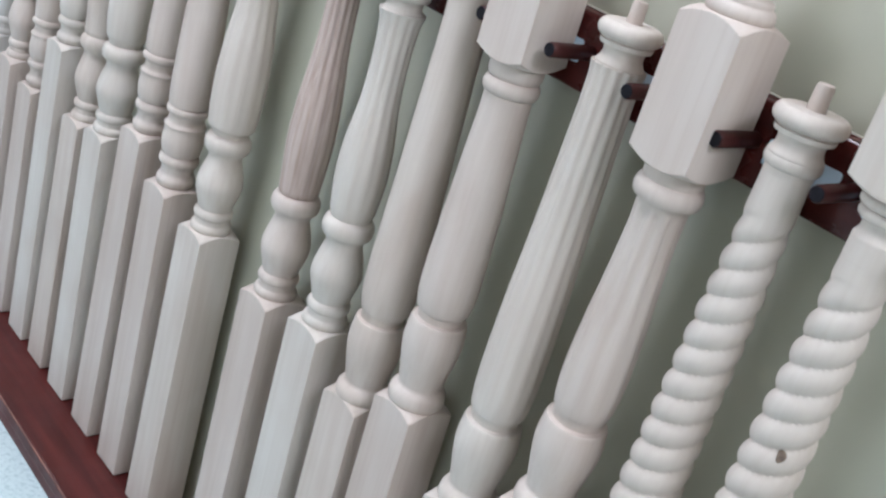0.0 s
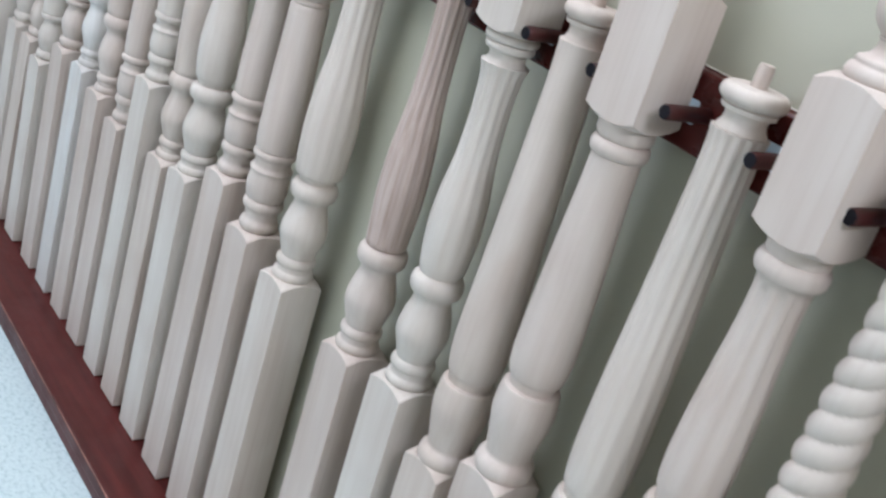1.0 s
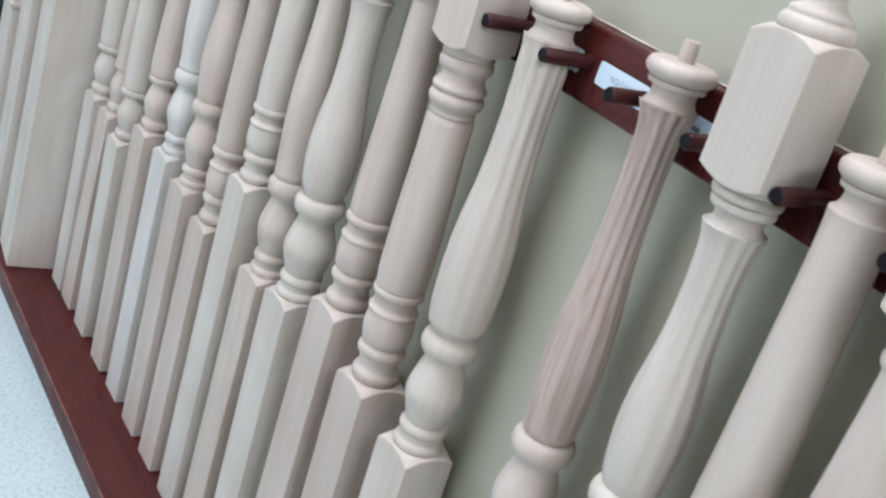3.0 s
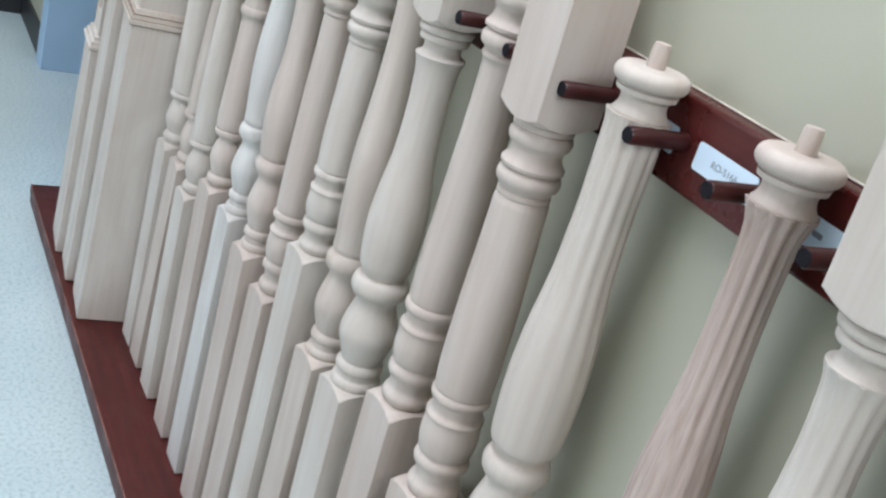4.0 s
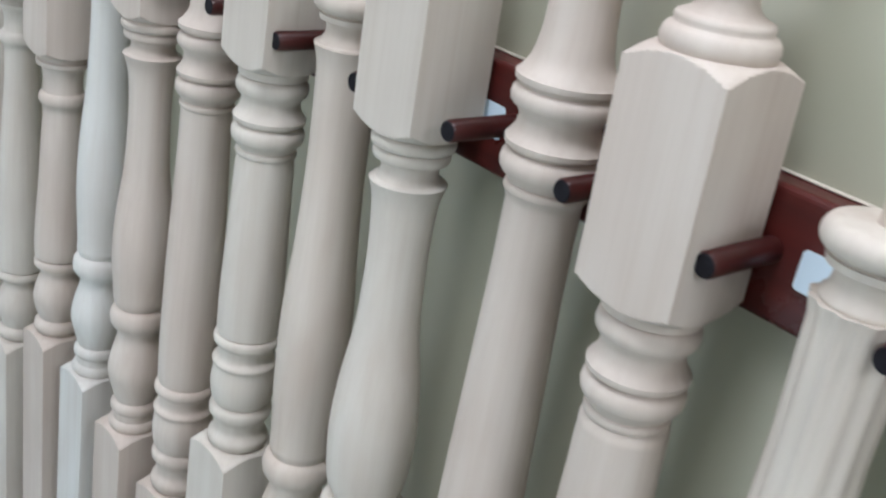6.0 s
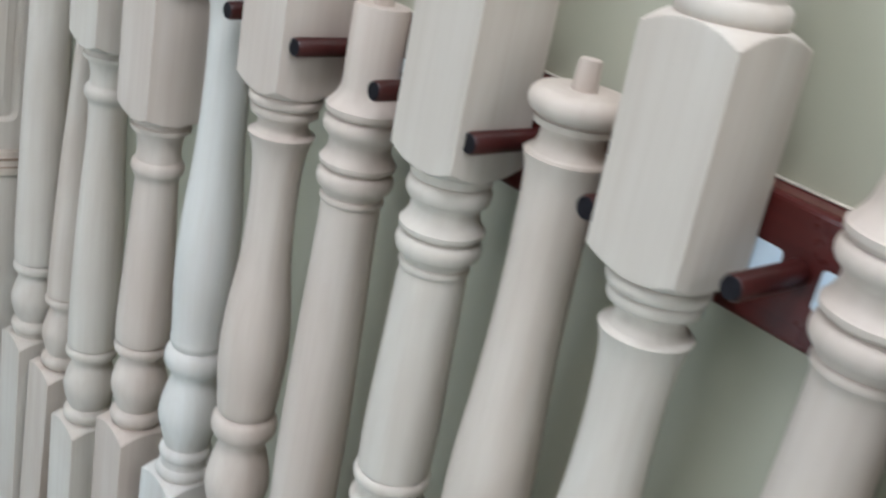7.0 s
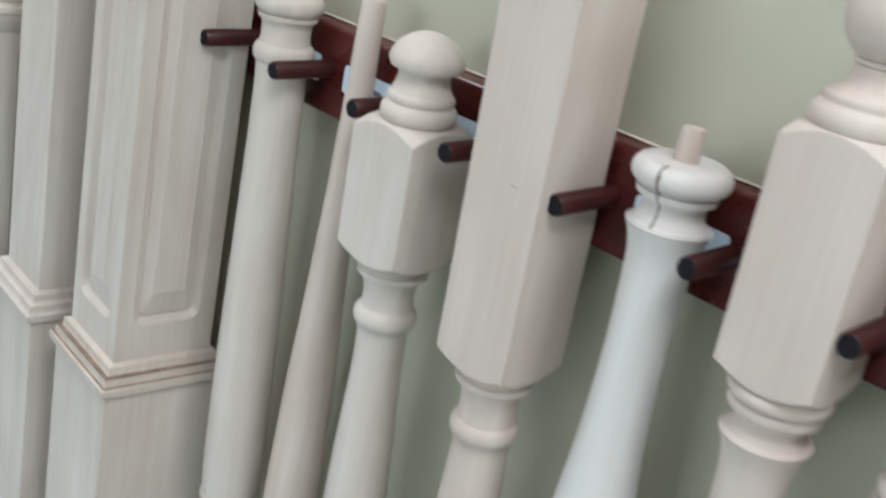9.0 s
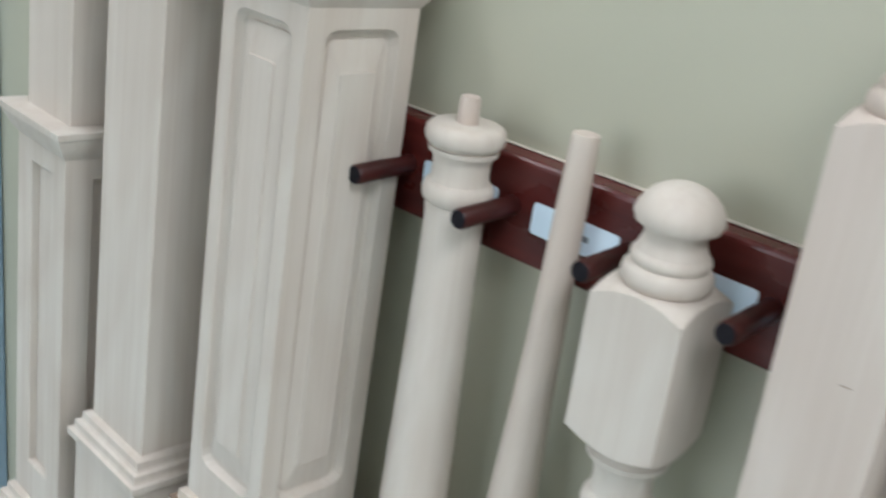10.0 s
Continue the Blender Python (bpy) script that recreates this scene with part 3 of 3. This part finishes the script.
post("tapered_round_baluster", P + "round tapering baluster with a ringed pin top", "hemlock", -2.1286, -2.128, 0.026, 0.4505, 0.0315, slim_foot(0.4475, 1.02) + flow([(0.558, 0.0288), (0.60, 0.0296), (0.74, 0.0278), (0.85, 0.0248), (0.94, 0.0228), (0.985, 0.0224), (0.996, 0.0232)]) + bead(1.0085, 0.0268, 0.0085, 0.005), cap=flow([(1.016, 0.0228), (1.022, 0.0215), (1.032, 0.0215), (1.0385, 0.0232)], 4) + [(1.0388, 0.0256), (1.0425, 0.0262), (1.0428, 0.0244)] + bead(1.0518, 0.0298, 0.0078, 0.0055) + [(1.0603, 0.0205), (1.0605, 0.012)], pin=(1.058, 1.080, 0.008))


# ---- box newels at the far end ----


def moulding(cx, cy, half, steps):
    """A square moulding ring: steps of (height, reach past the half width)."""
    rows = [(h, squared(half + e, (half + e) * 1.4142)) for h, e in steps]
    v, f = loft(rows, 8)
    return [(x + cx, y + cy, z) for x, y, z in v], f


def panel_face(bm_verts, bm_faces, w0, w1, h0, h1, sink, place, flat=False):
    """A raised panel inside a sunk, rounded frame; place turns (across, out, up) into the post's space."""
    across, up = w1 - w0, h1 - h0
    rows = ((0.0, 0.0), (0.0015, -0.001), (0.003, -sink), (0.006, -sink)) if flat else ((0.0, 0.0), (0.0012, -sink * 0.35), (0.0035, -sink * 0.9), (0.005, -sink), (0.0075, -sink), (0.0085, -sink * 0.8), (0.0185, -sink * 0.22), (0.0192, 0.0))
    base = len(bm_verts)
    for inset, out in rows:
        r = 0.002 if flat else 0.012 if inset < 0.008 else 0.003
        end = inset + (0.013 if inset > 0.01 else 0.0)
        for cx, cz, q in ((w1 - inset - r, h1 - end - r, 0), (w0 + inset + r, h1 - end - r, 90), (w0 + inset + r, h0 + end + r, 180), (w1 - inset - r, h0 + end + r, 270)):
            for k in range(4):
                a = radians(q + k * 30)
                bm_verts.append(place(cx + r * math.cos(a), out, cz + r * math.sin(a)))
    for n in range(len(rows) - 1):
        for k in range(16):
            j = (k + 1) % 16
            bm_faces.append((base + n * 16 + k, base + n * 16 + j, base + (n + 1) * 16 + j, base + (n + 1) * 16 + k))
    bm_faces.append(tuple(base + (len(rows) - 1) * 16 + k for k in range(16)))
    return [base + k for k in range(16)]


def framed_side(half, z0, z1, side, w, h0, h1, sink, flat=False):
    """One side of a box post with a sunk panel, as a plate that closes round it."""
    def place(a, o, u):
        if side == "front":
            return (a, -half - o, u)
        return (half + o, a, u)

    verts, faces = [], []
    loop = panel_face(verts, faces, -w, w, h0, h1, sink, place, flat)
    base = len(verts)
    for a, u in ((half, z1), (-half, z1), (-half, z0), (half, z0)):
        verts.append(place(a, 0, u))
    for c in range(4):
        ring = loop[c * 4:c * 4 + 4]
        for k in range(3):
            faces.append((base + c, ring[k + 1], ring[k]))
        nxt = loop[(c * 4 + 4) % 16]
        faces.append((base + c, base + (c + 1) % 4, nxt, ring[3]))
    return outward(verts, faces)


def box_newel(label, wood, x, y, base_half, base_top, upper_half, upper_top, panelled, lean=1.2, crown=None, flat=False, tower=None, trim=None, yaw=0.0):
    root = new("box_newel")
    root.matrix_world = pose(x, y, LEDGE_TOP + 0.001, 0, 0, yaw) @ pose(0, 0, 0, -lean, 0, 0)
    tagged(root, label, "newel post", "box newels on display")
    mat = WOOD[wood]
    part("plinth", box(-base_half, base_half, -base_half, base_half, 0, base_top, 0.0015), mat, root)
    v, f = moulding(0, 0, base_half, [(base_top, -0.001), (base_top + 0.0015, 0.003), (base_top + 0.004, 0.0055), (base_top + 0.0115, 0.006), (base_top + 0.0125, 0.0025), (base_top + 0.0145, 0.0012), (base_top + 0.021, 0.001), (base_top + 0.022, -0.0025), (base_top + 0.024, -0.0042), (base_top + 0.031, -0.0048), (base_top + 0.033, upper_half - base_half + 0.0008)])
    mesh_object("base_moulding", v, f, WOOD[trim or wood], root, smooth=30)
    if trim:
        for up, reach in ((0.0128, 0.0034), (0.0222, 0.0012)):
            v, f = moulding(0, 0, base_half, [(base_top + up - 0.0009, reach - 0.004), (base_top + up - 0.0008, reach), (base_top + up + 0.0008, reach), (base_top + up + 0.0009, reach - 0.004)])
            mesh_object("glue_line", v, f, GLUE, root, "thin brown glue line in the moulding")
    z0 = base_top + 0.03
    if panelled:
        h = upper_half - (0.0085 if flat else 0.009)
        part("upper_core", box(-h, h, -h, h, z0, upper_top), mat, root)
        w = upper_half * (0.45 if flat else 0.68)
        for side in ("front", "side"):
            v, f = framed_side(upper_half, z0, upper_top, side, w, panelled[0], panelled[1], 0.008 if flat else 0.0075, flat)
            mesh_object("panelled_face", v, f, mat, root, smooth=12)
        b = box(-upper_half, -h, -h, upper_half, z0, upper_top)
        box(-h, upper_half - 0.003, h, upper_half, z0, upper_top, bm=b)
        part("back_panel", b, mat, root)
    else:
        part("upper_box", box(-upper_half, upper_half, -upper_half, upper_half, z0, upper_top, 0.0015), mat, root)
    if tower:
        part("tower_box", box(-0.044, 0.044, -0.044, 0.044, upper_top, tower, 0.0015), mat, root)
    if crown:
        zc, ch = crown
        v, f = moulding(0, 0, ch, [(zc - 0.03, -0.001), (zc - 0.026, 0.002), (zc - 0.012, 0.010), (zc - 0.008, 0.011), (zc - 0.006, 0.014), (zc, 0.0145), (zc + 0.001, -0.01)])
        mesh_object("crown_moulding", v, f, mat, root, smooth=30)
    return root


box_newel("unfinished pale box newel with routed raised panels", "hemlock", -2.2632, -0.1362, 0.0625, 0.645, 0.052, 1.14, (0.715, 1.112), crown=(1.156, 0.052), trim="tan", yaw=-5.0)
box_newel("unfinished pale plain box newel with a base moulding", "hemlock", -2.4241, -0.1402, 0.058, 0.648, 0.0465, 1.45, None, yaw=-5.0)
box_newel("unfinished pale box newel with a recessed panel under crown moulding", "hemlock", -2.5633, -0.138, 0.0615, 0.49, 0.05, 0.93, (0.565, 0.905), crown=(0.955, 0.0515), flat=True, tower=1.5, yaw=-5.0)

# ---- label cards on the rail ----


def label_card(x, tilt, words=None):
    w, h, r = 0.0375, 0.0122, 0.003
    outline = []
    for cx, cz, q in ((w - r, h - r, 0), (-w + r, h - r, 90), (-w + r, -h + r, 180), (w - r, -h + r, 270)):
        outline += [(cx + r * math.cos(radians(q + k * 30)), cz + r * math.sin(radians(q + k * 30))) for k in range(4)]
    n = len(outline)
    verts = [(a, 0.0, b) for a, b in outline] + [(a, -0.0008, b) for a, b in outline]
    faces = [tuple(range(n)), tuple(range(2 * n - 1, n - 1, -1))] + [(k, k + n, (k + 1) % n + n, (k + 1) % n) for k in range(n)]
    card = mesh_object("label_card", verts, faces, CARD)
    card.matrix_world = pose(x, RAIL_FACE - 0.0004, 1.0465, 0, tilt, 0)
    tagged(card, "small white label card stuck on the dark rail", "label card", "label cards on the rail")
    if words:
        curve = bpy.data.curves.new("lettering", "FONT")
        curve.body, curve.size, curve.align_x, curve.align_y = words, 0.0088, "CENTER", "CENTER"
        temp = new("lettering", curve)
        me = bpy.data.meshes.new_from_object(temp.evaluated_get(bpy.context.evaluated_depsgraph_get()))
        bpy.data.objects.remove(temp)
        me.materials.clear()
        me.materials.append(INK)
        text = new("lettering", me)
        text.matrix_world = pose(0, -0.0011, 0, 90, 0, 0)
        text.parent = card
    else:
        for k, (a, b) in enumerate(((-0.013, -0.001), (0.003, 0.013))):
            part("text_bar", box(a, b, -0.0012, -0.0009, -0.0022, 0.0022), INK, card)
    return card


tilts = random.Random(4)
for n in range(22):
    label_card(-SLOT * (n - 0.5) + (0.003 if n == 8 else tilts.uniform(-0.004, 0.006)), 0.4 if n == 8 else tilts.uniform(-1.5, 1.5), "RO-5166" if n == 8 else None)

# ---- a dark knot in the twisted newel ----
def knot(host, height, angle, wide, high, radius, mat, rope):
    """A thin oval patch that follows the twisted surface."""
    verts, faces = [], []
    turn, rows = 16, 4
    for n in range(rows + 1):
        for k in range(turn):
            q = 2 * math.pi * k / turn
            f = n / rows * (1 + 0.12 * math.sin(3 * q + 1))
            h, a = height + high * f * math.sin(q), angle + wide * f * math.cos(q)
            r = roped(radius, h, rope)(a % (2 * math.pi)) + 0.0005
            verts.append((r * math.cos(a), r * math.sin(a), h))
    for n in range(rows):
        for k in range(turn):
            j = (k + 1) % turn
            faces.append((n * turn + k, n * turn + j, (n + 1) * turn + j, (n + 1) * turn + k))
    return mesh_object("knot", verts, faces, mat, host, "dark brown knot", smooth=60)


# ---- a dark split down the cap of the white baluster ----
SPLIT = painted("dark_wood_split", (0.16, 0.115, 0.085), 0.8, 0.35, 160.0)
ring_line = rising(pin_cap(1.012, 0.97)[2:-1])
verts, faces = [], []
wander = random.Random(9)
for n, (h, r) in enumerate(ring_line):
    mid, wide = -84 + wander.uniform(-1.2, 1.2), 1.3 + 1.1 * math.sin(n * 0.9) ** 2
    for q in (mid - wide, mid + wide):
        verts.append(((r + 0.0003) * math.cos(radians(q)), (r + 0.0003) * math.sin(radians(q)), h))
for n in range(len(ring_line) - 1):
    faces.append((2 * n, 2 * n + 1, 2 * n + 3, 2 * n + 2))
mesh_object("split", verts, faces, SPLIT, white_post, "dark split in the cap", smooth=60)
knot(twist_post, 0.792, radians(301.7), 0.15, 0.0058, 0.0284, SPLIT, (0.5648, 0.952, 0.0267, 2, 0.0052))
NICK = painted("brown_nick", (0.33, 0.26, 0.21), 0.7, 0.2, 200.0)
part("nick", box(0.006, 0.0125, -0.0333, -0.0325, 1.0052, 1.0062), NICK, square_post, "small brown nick in the face")
